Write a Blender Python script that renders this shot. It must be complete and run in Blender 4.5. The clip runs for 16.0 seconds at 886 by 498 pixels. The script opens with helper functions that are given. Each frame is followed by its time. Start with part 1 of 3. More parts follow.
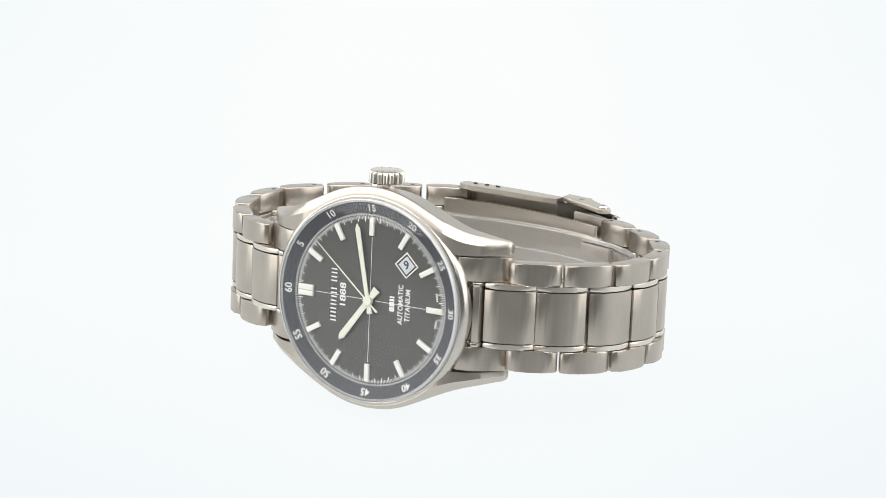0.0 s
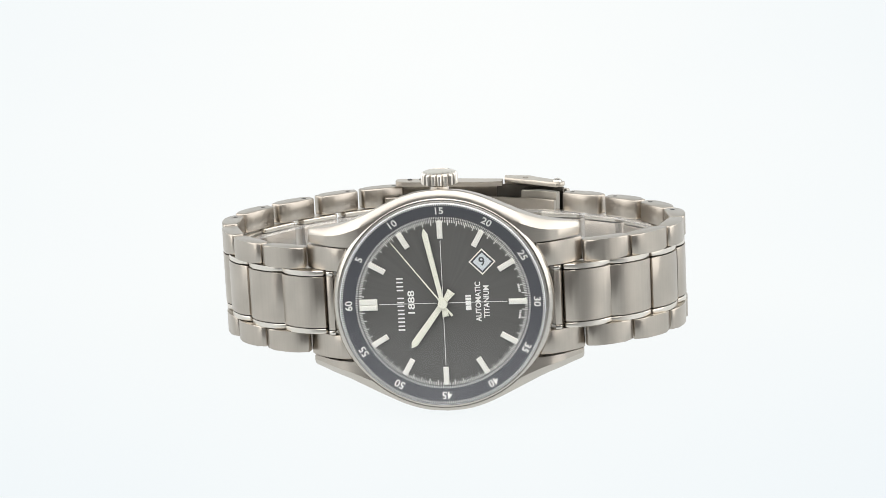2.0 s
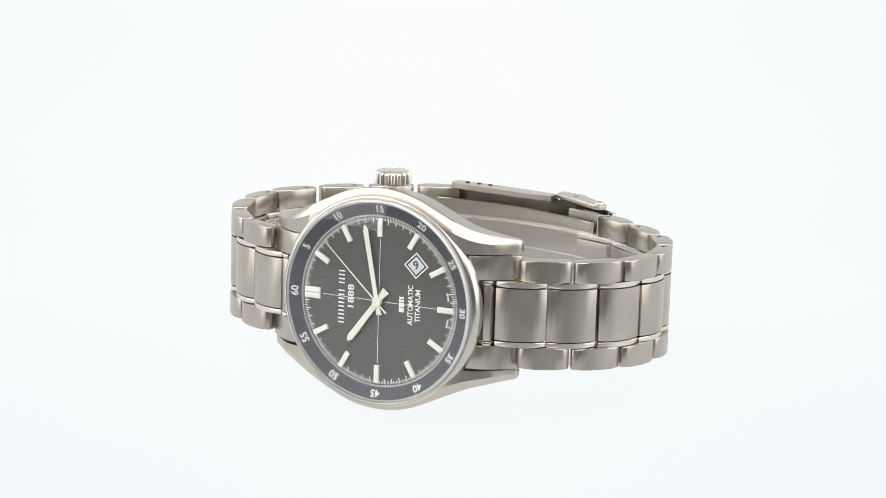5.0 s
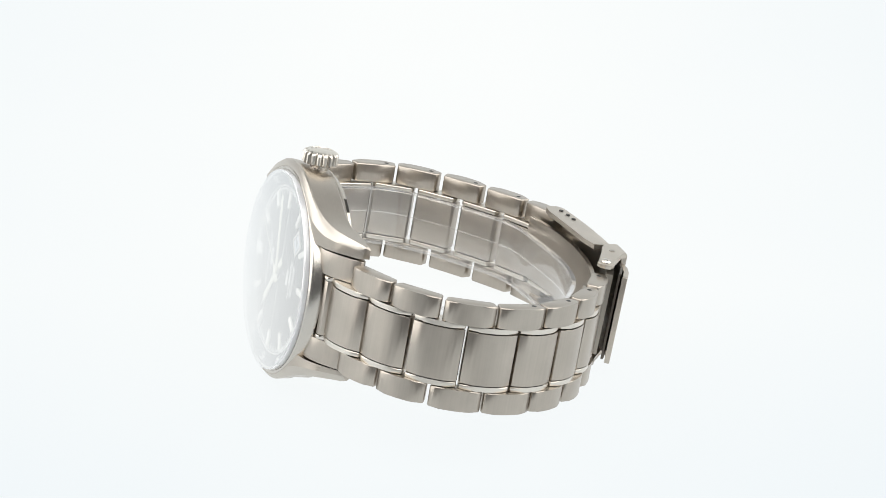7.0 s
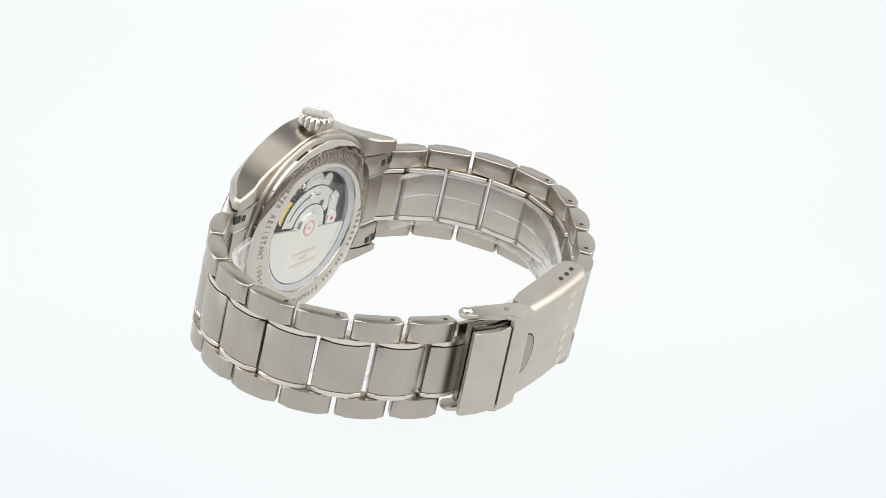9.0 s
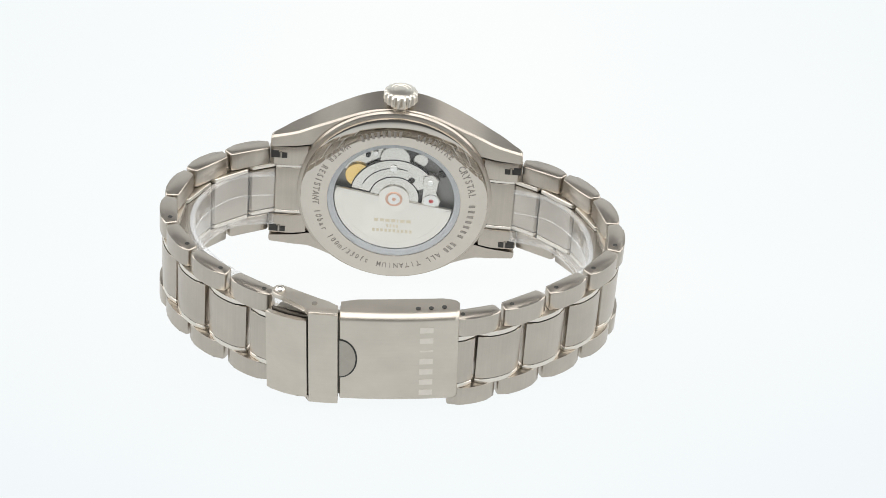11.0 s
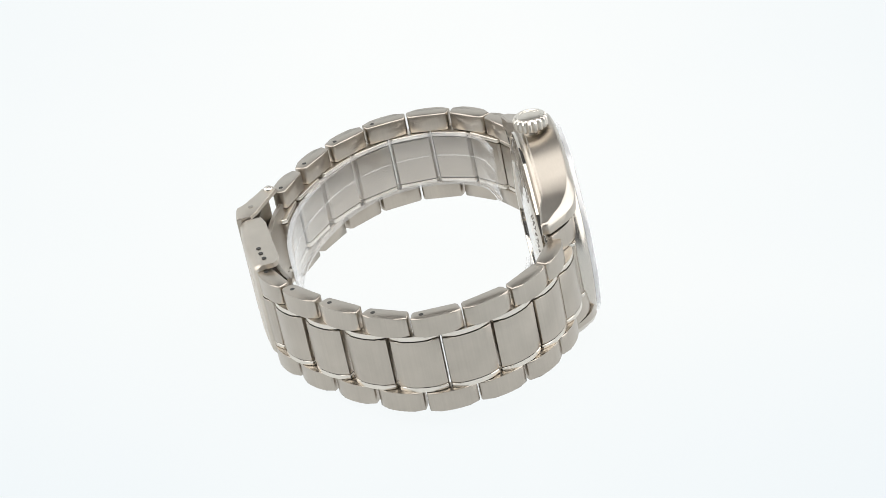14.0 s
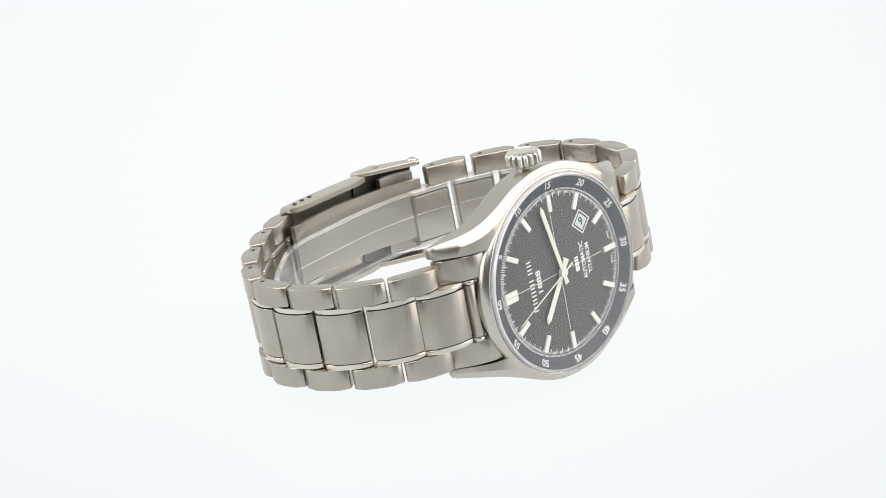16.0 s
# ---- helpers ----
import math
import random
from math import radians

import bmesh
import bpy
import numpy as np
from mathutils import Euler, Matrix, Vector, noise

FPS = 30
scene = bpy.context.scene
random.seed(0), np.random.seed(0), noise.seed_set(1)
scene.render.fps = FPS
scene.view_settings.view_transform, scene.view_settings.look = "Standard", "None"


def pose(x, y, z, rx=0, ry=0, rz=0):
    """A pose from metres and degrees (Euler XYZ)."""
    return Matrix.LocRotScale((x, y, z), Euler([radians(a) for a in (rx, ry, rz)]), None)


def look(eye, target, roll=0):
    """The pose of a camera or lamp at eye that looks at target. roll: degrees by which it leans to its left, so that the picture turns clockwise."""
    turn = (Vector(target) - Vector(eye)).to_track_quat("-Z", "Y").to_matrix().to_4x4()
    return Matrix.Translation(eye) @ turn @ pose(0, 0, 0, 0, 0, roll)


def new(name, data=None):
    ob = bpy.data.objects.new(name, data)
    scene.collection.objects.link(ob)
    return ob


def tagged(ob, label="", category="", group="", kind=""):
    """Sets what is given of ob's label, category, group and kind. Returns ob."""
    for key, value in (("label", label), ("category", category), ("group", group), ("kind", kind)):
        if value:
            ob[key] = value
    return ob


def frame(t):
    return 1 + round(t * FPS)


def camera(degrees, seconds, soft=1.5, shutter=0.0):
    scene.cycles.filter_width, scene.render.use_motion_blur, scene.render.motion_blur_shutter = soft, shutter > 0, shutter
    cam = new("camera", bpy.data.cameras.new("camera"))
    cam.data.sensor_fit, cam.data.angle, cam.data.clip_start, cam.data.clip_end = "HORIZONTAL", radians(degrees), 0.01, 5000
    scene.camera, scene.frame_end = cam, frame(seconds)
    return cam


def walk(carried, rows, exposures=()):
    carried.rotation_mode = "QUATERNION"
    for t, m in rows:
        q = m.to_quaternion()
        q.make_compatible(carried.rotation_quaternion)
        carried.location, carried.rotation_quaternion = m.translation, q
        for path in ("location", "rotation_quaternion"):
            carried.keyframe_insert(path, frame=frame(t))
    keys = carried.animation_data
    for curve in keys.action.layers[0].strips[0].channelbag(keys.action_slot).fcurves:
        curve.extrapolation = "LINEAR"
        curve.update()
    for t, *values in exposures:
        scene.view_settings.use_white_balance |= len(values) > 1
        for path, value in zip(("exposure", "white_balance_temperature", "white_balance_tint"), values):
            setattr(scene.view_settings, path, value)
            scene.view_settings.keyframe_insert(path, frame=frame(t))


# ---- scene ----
# ---- camera ----
LIFT = 0.0196          # height of the turntable axis origin over the table
cam = camera(19.71, 16.0, soft=0.75)
EYE = pose(0.00377, -0.42204, 0.18154 + LIFT, 66.56) @ pose(0, 0, 0, 0, 0, 0.23)
walk(cam, [(0.0, EYE), (16.0, EYE)])

# ---- light ----
world = bpy.data.worlds.new("studio")
scene.world = world
world.use_nodes = True
world.node_tree.nodes["Background"].inputs[0].default_value = (0.96, 0.97, 1.0, 1)
world.node_tree.nodes["Background"].inputs[1].default_value = 0.12
scene.view_settings.exposure = 0.0


def softbox(name, eye, target, size, power, color=(1, 1, 1)):
    lamp = bpy.data.lights.new(name, "AREA")
    lamp.shape, lamp.size, lamp.size_y = "RECTANGLE", size[0], size[1]
    lamp.energy, lamp.color = power, color
    ob = new(name, lamp)
    ob.matrix_world = look(eye, target)
    return ob


softbox("softbox_left", (-0.75, -0.05, 0.42), (0, 0, 0.02), (1.3, 0.9), 8.5, (1.0, 0.985, 0.96))
softbox("softbox_right", (0.75, -0.05, 0.42), (0, 0, 0.02), (1.3, 0.9), 8.5, (1.0, 0.985, 0.96))
softbox("softbox_top", (0.0, -0.38, 0.85), (0, -0.1, 0.02), (1.0, 1.25), 10.5, (1.0, 0.985, 0.96))


# ---- materials ----
def material(name):
    m = bpy.data.materials.new(name)
    m.use_nodes = True
    nt = m.node_tree
    return m, nt, nt.nodes["Principled BSDF"]


def node(nt, kind, **values):
    n = nt.nodes.new(kind)
    for key, value in values.items():
        n.inputs[key].default_value = value
    return n


def metal(name, color, rough, grain=(1, 1, 1), grain_scale=4000.0, bump=0.05, spread=0.08, stain=0.06, streak=0.0):
    """Brushed or polished metal: fine grain along one axis, and broad uneven wear."""
    m, nt, b = material(name)
    b.inputs["Metallic"].default_value = 1.0
    tc = nt.nodes.new("ShaderNodeTexCoord")
    mp = nt.nodes.new("ShaderNodeMapping")
    mp.inputs["Scale"].default_value = grain
    info = nt.nodes.new("ShaderNodeObjectInfo")
    away = nt.nodes.new("ShaderNodeVectorMath")
    away.operation = "MULTIPLY_ADD"
    away.inputs[1].default_value = (0.7, 0.9, 0.8)
    nt.links.new(info.outputs["Random"], away.inputs[0])
    nt.links.new(tc.outputs["Object"], away.inputs[2])
    nt.links.new(away.outputs[0], mp.inputs["Vector"])
    fine = node(nt, "ShaderNodeTexNoise", Scale=grain_scale, Detail=2.0)
    nt.links.new(mp.outputs["Vector"], fine.inputs["Vector"])
    broad = node(nt, "ShaderNodeTexNoise", Scale=190.0, Detail=5.0)
    nt.links.new(away.outputs[0], broad.inputs["Vector"])
    ramp = nt.nodes.new("ShaderNodeMapRange")
    ramp.inputs["To Min"].default_value, ramp.inputs["To Max"].default_value = rough - spread, rough + spread
    nt.links.new(fine.outputs["Fac"], ramp.inputs["Value"])
    nt.links.new(ramp.outputs["Result"], b.inputs["Roughness"])
    mix = nt.nodes.new("ShaderNodeMix")
    mix.data_type = "RGBA"
    mix.inputs["A"].default_value = (*[c * (1 - stain) for c in color], 1)
    mix.inputs["B"].default_value = (*[c * (1 + stain) for c in color], 1)
    both = nt.nodes.new("ShaderNodeMath")
    both.operation = "MULTIPLY_ADD"
    both.inputs[1].default_value = streak
    nt.links.new(fine.outputs["Fac"], both.inputs[0])
    shift = nt.nodes.new("ShaderNodeMath")
    shift.operation = "MULTIPLY_ADD"
    shift.inputs[1].default_value, shift.inputs[2].default_value = 1.6, -0.3 - streak / 2
    nt.links.new(broad.outputs["Fac"], shift.inputs[0])
    nt.links.new(shift.outputs[0], both.inputs[2])
    nt.links.new(both.outputs[0], mix.inputs["Factor"])
    nt.links.new(mix.outputs["Result"], b.inputs["Base Color"])
    if bump:
        bp = node(nt, "ShaderNodeBump", Strength=bump, Distance=0.00004)
        nt.links.new(fine.outputs["Fac"], bp.inputs["Height"])
        nt.links.new(bp.outputs["Normal"], b.inputs["Normal"])
    return m


def plain(name, color, rough, metallic=0.0, wear=0.08):
    m, nt, b = material(name)
    b.inputs["Metallic"].default_value, b.inputs["Roughness"].default_value = metallic, rough
    tc = nt.nodes.new("ShaderNodeTexCoord")
    n = node(nt, "ShaderNodeTexNoise", Scale=900.0, Detail=3.0)
    nt.links.new(tc.outputs["Object"], n.inputs["Vector"])
    mix = nt.nodes.new("ShaderNodeMix")
    mix.data_type = "RGBA"
    mix.inputs["A"].default_value = (*[c * (1 - wear) for c in color], 1)
    mix.inputs["B"].default_value = (*[min(1, c * (1 + wear)) for c in color], 1)
    nt.links.new(n.outputs["Fac"], mix.inputs["Factor"])
    nt.links.new(mix.outputs["Result"], b.inputs["Base Color"])
    return m


def clear(name, f0, tint=(1, 1, 1), rough=0.0, haze=0.0, power=4.5, top=1.0):
    """A clear sheet: straight through, with a gloss that grows to grazing, and a little milky haze."""
    m = bpy.data.materials.new(name)
    m.use_nodes = True
    nt = m.node_tree
    nt.nodes.remove(nt.nodes["Principled BSDF"])
    out = nt.nodes["Material Output"]
    tr = nt.nodes.new("ShaderNodeBsdfTransparent")
    tr.inputs[0].default_value = (*tint, 1)
    gl = nt.nodes.new("ShaderNodeBsdfGlossy")
    gl.inputs["Roughness"].default_value = rough
    gl.inputs["Color"].default_value = (0.98, 0.98, 0.98, 1)
    lw = nt.nodes.new("ShaderNodeLayerWeight")
    lw.inputs["Blend"].default_value = 0.5
    pw = nt.nodes.new("ShaderNodeMath")
    pw.operation = "POWER"
    pw.inputs[1].default_value = power
    nt.links.new(lw.outputs["Facing"], pw.inputs[0])
    fr = nt.nodes.new("ShaderNodeMapRange")
    fr.inputs["To Min"].default_value, fr.inputs["To Max"].default_value = f0, top
    nt.links.new(pw.outputs[0], fr.inputs["Value"])
    mix = nt.nodes.new("ShaderNodeMixShader")
    nt.links.new(fr.outputs["Result"], mix.inputs[0])
    nt.links.new(gl.outputs[0], mix.inputs[2])
    if haze:
        df = nt.nodes.new("ShaderNodeBsdfDiffuse")
        df.inputs[0].default_value = (0.85, 0.86, 0.88, 1)
        low = nt.nodes.new("ShaderNodeMixShader")
        low.inputs[0].default_value = haze
        nt.links.new(tr.outputs[0], low.inputs[1])
        nt.links.new(df.outputs[0], low.inputs[2])
        nt.links.new(low.outputs[0], mix.inputs[1])
    else:
        nt.links.new(tr.outputs[0], mix.inputs[1])
    nt.links.new(mix.outputs[0], out.inputs[0])
    return m


def dial_paint():
    """Dark grey sunray dial: brushed outward from the middle."""
    m, nt, b = material("sunray_dial")
    tc = nt.nodes.new("ShaderNodeTexCoord")
    sep = nt.nodes.new("ShaderNodeSeparateXYZ")
    nt.links.new(tc.outputs["Object"], sep.inputs[0])
    at = nt.nodes.new("ShaderNodeMath")
    at.operation = "ARCTAN2"
    nt.links.new(sep.outputs["Z"], at.inputs[0])
    nt.links.new(sep.outputs["X"], at.inputs[1])
    n = node(nt, "ShaderNodeTexNoise", Scale=14.0, Detail=3.0)
    n.noise_dimensions = "1D"
    nt.links.new(at.outputs[0], n.inputs["W"])
    mix = nt.nodes.new("ShaderNodeMix")
    mix.data_type = "RGBA"
    mix.inputs["A"].default_value, mix.inputs["B"].default_value = (0.092, 0.091, 0.088, 1), (0.108, 0.107, 0.103, 1)
    nt.links.new(n.outputs["Fac"], mix.inputs["Factor"])
    nt.links.new(mix.outputs["Result"], b.inputs["Base Color"])
    b.inputs["Metallic"].default_value, b.inputs["Roughness"].default_value = 0.0, 0.6
    b.inputs["Specular IOR Level"].default_value = 0.25
    return m


def glowing_sheet():
    """White sweep whose light is painted in as its own glow: a touch bluer to the sides and the front, weaker towards
    its front edge.
    """
    m, nt, b = material("glowing_white_sweep")
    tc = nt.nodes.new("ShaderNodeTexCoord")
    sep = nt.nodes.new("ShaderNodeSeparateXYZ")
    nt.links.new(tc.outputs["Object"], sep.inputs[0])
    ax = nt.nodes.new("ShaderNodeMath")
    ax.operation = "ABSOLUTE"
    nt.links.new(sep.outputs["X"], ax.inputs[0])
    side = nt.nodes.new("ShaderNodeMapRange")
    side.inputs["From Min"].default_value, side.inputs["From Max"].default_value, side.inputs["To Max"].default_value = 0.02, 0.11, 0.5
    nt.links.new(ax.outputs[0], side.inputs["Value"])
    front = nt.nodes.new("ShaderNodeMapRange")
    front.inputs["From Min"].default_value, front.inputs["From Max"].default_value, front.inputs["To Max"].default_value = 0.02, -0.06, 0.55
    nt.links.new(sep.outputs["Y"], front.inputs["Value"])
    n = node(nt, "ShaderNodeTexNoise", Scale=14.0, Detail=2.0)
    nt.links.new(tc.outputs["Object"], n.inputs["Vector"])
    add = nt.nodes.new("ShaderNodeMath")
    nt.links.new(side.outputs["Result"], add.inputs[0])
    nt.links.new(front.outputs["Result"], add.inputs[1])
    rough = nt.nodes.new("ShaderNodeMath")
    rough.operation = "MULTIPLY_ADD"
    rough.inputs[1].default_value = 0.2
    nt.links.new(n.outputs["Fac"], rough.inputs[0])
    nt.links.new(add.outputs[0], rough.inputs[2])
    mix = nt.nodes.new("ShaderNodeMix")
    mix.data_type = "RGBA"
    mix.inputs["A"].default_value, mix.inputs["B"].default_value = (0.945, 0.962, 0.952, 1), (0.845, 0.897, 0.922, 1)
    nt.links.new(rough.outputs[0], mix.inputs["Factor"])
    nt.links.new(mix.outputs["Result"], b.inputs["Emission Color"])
    # front fade put into the glow so the metal and crystal mirror less light
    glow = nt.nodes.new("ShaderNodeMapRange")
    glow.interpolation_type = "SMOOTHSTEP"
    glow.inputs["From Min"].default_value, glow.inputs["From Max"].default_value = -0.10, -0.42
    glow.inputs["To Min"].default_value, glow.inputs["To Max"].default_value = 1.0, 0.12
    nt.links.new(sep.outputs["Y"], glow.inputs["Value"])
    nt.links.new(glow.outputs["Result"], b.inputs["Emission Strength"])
    b.inputs["Base Color"].default_value = (0.02, 0.02, 0.02, 1)
    b.inputs["Roughness"].default_value = 0.6
    b.inputs["Specular IOR Level"].default_value = 0.0
    return m


TI = (0.452, 0.412, 0.362)
SATIN = metal("satin_titanium", TI, 0.31, (1, 1, 0.02), 3200, 0.02, 0.06, 0.10, 0.75)
SATIN_CASE = metal("satin_titanium_case", TI, 0.31, (0.02, 1, 1), 3000, 0.02, 0.05, 0.06, 1.0)
WORN = metal("worn_satin_titanium", (0.54, 0.495, 0.435), 0.38, (0.03, 1, 1), 2600, 0.02, 0.05, 0.085, 0.5)
POLISH = metal("polished_titanium", (0.66, 0.625, 0.57), 0.2, bump=0.0, spread=0.02, stain=0.03)
STRIP = metal("polished_link_edge", (0.70, 0.66, 0.595), 0.29, bump=0.0, spread=0.02, stain=0.03)
SHINE = metal("bright_titanium_case", (0.54, 0.505, 0.455), 0.33, bump=0.0, spread=0.02, stain=0.03)
BEZEL = metal("soft_polished_bezel_titanium", (0.55, 0.52, 0.475), 0.24, bump=0.0, spread=0.02, stain=0.03)
BACKMETAL = metal("lapped_titanium", (0.56, 0.52, 0.465), 0.04, bump=0.0, spread=0.015)
STEEL = metal("bright_steel", (0.72, 0.72, 0.70), 0.22, bump=0.02, spread=0.05)
ROTOR = metal("rotor_nickel", (0.74, 0.72, 0.67), 0.30, (1, 1, 0.1), 3000, 0.0, 0.03)
BRIDGE = metal("bridge_nickel", (0.66, 0.65, 0.61), 0.27, bump=0.0, spread=0.015)
MARKER = plain("marker_silver_white", (0.80, 0.79, 0.74), 0.3, 0.15)
# near-black that paints the shade inside holes, slots and grooves
DARK = plain("recess_shade", (0.025, 0.024, 0.022), 0.6)
PLATE = plain("movement_shade_grey", (0.22, 0.22, 0.21), 0.4, 0.8)
GAP = plain("gap_shade", (0.13, 0.12, 0.105), 0.4, 1.0)
# titanium darkened to paint shade into recesses and small inner parts
RECESS = plain("shaded_titanium", (0.36, 0.335, 0.295), 0.4, 1.0)
GOLD = metal("gilt_brass", (0.83, 0.60, 0.24), 0.3, bump=0.02)
COPPER = metal("copper_ring", (0.62, 0.40, 0.31), 0.3, bump=0.02)
RUBY = plain("ruby_jewel", (0.45, 0.08, 0.08), 0.15)
DIAL = dial_paint()
RING = plain("flange_grey_blue", (0.062, 0.065, 0.076), 0.5, 0.0)
WHITE = plain("white_print", (0.80, 0.80, 0.78), 0.5)
LUME = plain("pale_lume", (0.74, 0.74, 0.64), 0.5)
BLACK = plain("black_print", (0.05, 0.055, 0.06), 0.5)
PAPER = plain("date_disc_white", (0.60, 0.64, 0.67), 0.5)
GASKET = plain("grey_gasket", (0.44, 0.46, 0.48), 0.35)
ETCH = plain("dark_engraving", (0.33, 0.305, 0.275), 0.5, 0.7)
PALE_ETCH = plain("pale_engraving", (0.66, 0.615, 0.555), 0.5, 0.9)
GLASS = clear("sapphire_glass", 0.035, power=4.0, top=3.2)
# light bent through the clear crystal edge, painted as milky haze
EDGE = clear("refracted_edge_haze", 0.12, (0.93, 0.94, 0.97), 0.15, 0.58, 2.0)
BACKGLASS = clear("display_back_glass", 0.05)
PLASTIC = clear("clear_plastic", 0.04, (0.985, 0.985, 0.985), 0.06, 0.03)
PLASTIC_RIM = clear("clear_plastic_rim", 0.10, (0.975, 0.975, 0.975), 0.1, 0.09, 3.0)
GILT_PRINT = plain("faint_gilt", (0.66, 0.60, 0.46), 0.4, 0.8)
SHEET = glowing_sheet()

# ---- mesh helpers (millimetres in, metres out) ----
MM = 0.001


def part(name, bm, mat, parent, label="", angle=35, at=None):
    me = bpy.data.meshes.new(name)
    bmesh.ops.recalc_face_normals(bm, faces=bm.faces)
    bm.transform(Matrix.Scale(MM, 4))
    bm.to_mesh(me)
    bm.free()
    for m in (mat if isinstance(mat, (list, tuple)) else [mat]):
        me.materials.append(m)
    for p in me.polygons:
        p.use_smooth = True
    me.set_sharp_from_angle(angle=radians(angle))
    ob = new(name, me)
    ob.parent = parent
    if at is not None:
        ob.matrix_basis = at
    if label:
        tagged(ob, label)
    return ob


def again(name, ob, parent, at):
    """Another piece on the same mesh."""
    o = new(name, ob.data)
    o.parent, o.matrix_basis = parent, at
    return o


def mm_pose(x, y, z, rx=0, ry=0, rz=0):
    return pose(x * MM, y * MM, z * MM, rx, ry, rz)


def lathe(bm, prof, seg=96, a0=0.0, a1=360.0, closed=False, mats=None):
    """Turn a profile of (radius, y) round the y axis; angle 0 points to 12 (-x), 90 to 3 (+z)."""
    full = abs(a1 - a0) >= 360
    n = seg if full else seg + 1
    rows = []
    for i in range(n):
        a = radians(a0 + (a1 - a0) * i / seg)
        rows.append([bm.verts.new((-r * math.cos(a), y, r * math.sin(a))) for r, y in prof])
    m = len(prof)
    for i in range(seg):
        p, q = rows[i], rows[(i + 1) % n]
        for k in range(m if closed else m - 1):
            f = bm.faces.new((p[k], p[(k + 1) % m], q[(k + 1) % m], q[k]))
            if mats:
                f.material_index = mats[k]
    if closed and not full:
        bm.faces.new(rows[0])
        bm.faces.new(rows[-1][::-1])
    bmesh.ops.remove_doubles(bm, verts=bm.verts, dist=1e-5)
    return bm


def prism(bm, outline, z0, z1, bevel=0.0, segs=2):
    """A slab: an outline in x, y drawn out along z."""
    a = [bm.verts.new((x, y, z0)) for x, y in outline]
    b = [bm.verts.new((x, y, z1)) for x, y in outline]
    n = len(outline)
    faces = [bm.faces.new(a[::-1]), bm.faces.new(b)]
    rim = list(faces[0].edges) + list(faces[1].edges)
    for i in range(n):
        faces.append(bm.faces.new((a[i], a[(i + 1) % n], b[(i + 1) % n], b[i])))
    if bevel:
        bmesh.ops.bevel(bm, geom=rim, offset=bevel, segments=segs, affect="EDGES", profile=0.5, clamp_overlap=True)
    return bm


def slab(bm, outline, y0, y1, bevel=0.0, segs=2):
    """A slab lying in the dial's plane: an outline in x, z with its faces at y0 and y1."""
    a = [bm.verts.new((x, y0, z)) for x, z in outline]
    b = [bm.verts.new((x, y1, z)) for x, z in outline]
    n = len(outline)
    faces = [bm.faces.new(a), bm.faces.new(b[::-1])]
    rim = list(faces[0].edges)
    for i in range(n):
        bm.faces.new((a[i], b[i], b[(i + 1) % n], a[(i + 1) % n]))
    if bevel:
        bmesh.ops.bevel(bm, geom=rim, offset=bevel, segments=segs, affect="EDGES", profile=0.5, clamp_overlap=True)
    return bm


def bar(bm, a, r0, r1, w, y0, y1, bevel=0.0, shift=0.0):
    """A radial bar at minute angle a (degrees)."""
    c, s = math.cos(radians(a)), math.sin(radians(a))
    pts = [(r0, shift - w / 2), (r1, shift - w / 2), (r1, shift + w / 2), (r0, shift + w / 2)]
    return slab(bm, [(-r * c - t * s, r * s - t * c) for r, t in pts], y0, y1, bevel)


def catmull(pts, per=6):
    out = []
    n = len(pts)
    for i in range(n - 1):
        p0, p1, p2, p3 = (np.array(pts[max(0, min(n - 1, i + k))], float) for k in (-1, 0, 1, 2))
        for j in range(per):
            t = j / per
            out.append(tuple(0.5 * (2 * p1 + (p2 - p0) * t + (2 * p0 - 5 * p1 + 4 * p2 - p3) * t * t + (3 * p1 - p0 - 3 * p2 + p3) * t ** 3)))
    out.append(tuple(pts[-1]))
    return out


def writing(bm, text, size, m, depth=0.03, width=None):
    """Letters in the built-in font, centred; m carries them from their own plane (mm)."""
    cu = bpy.data.curves.new("letters", "FONT")
    cu.body, cu.size, cu.extrude = text, size, depth / 2
    cu.offset = size * 0.016
    cu.align_x, cu.align_y, cu.resolution_u = "CENTER", "CENTER", 3
    ob = bpy.data.objects.new("letters", cu)
    scene.collection.objects.link(ob)
    bpy.context.view_layer.update()
    me = ob.to_mesh()
    if width:
        xs = [v.co.x for v in me.vertices]
        m = m @ Matrix.Diagonal((width / (max(xs) - min(xs)), 1, 1, 1))
    tmp = bmesh.new()
    tmp.from_mesh(me)
    tmp.transform(m)
    ob.to_mesh_clear()
    bpy.data.objects.remove(ob)
    bpy.data.curves.remove(cu)
    keep = bpy.data.meshes.new("letters")
    tmp.to_mesh(keep)
    tmp.free()
    bm.from_mesh(keep)
    bpy.data.meshes.remove(keep)
    return bm


def on_dial(x, z, y, turn=0.0):
    """From a text's plane to the dial: letters run towards 3, their tops towards 12, turned clockwise by turn degrees."""
    base = Matrix(((0, -1, 0, x), (0, 0, -1, y), (1, 0, 0, z), (0, 0, 0, 1)))
    return base @ Matrix.Rotation(radians(-turn), 4, "Z")


def on_back(a, r, y, flip=False):
    """From a text's plane to the case back, at a degrees clockwise from the crown as the back is seen."""
    base = Matrix(((-1, 0, 0, 0), (0, 0, 1, y), (0, 1, 0, 0), (0, 0, 0, 1)))
    return base @ Matrix.Rotation(radians(-a), 4, "Z") @ Matrix.Translation((0, r, 0)) @ Matrix.Rotation(math.pi if flip else 0, 4, "Z")

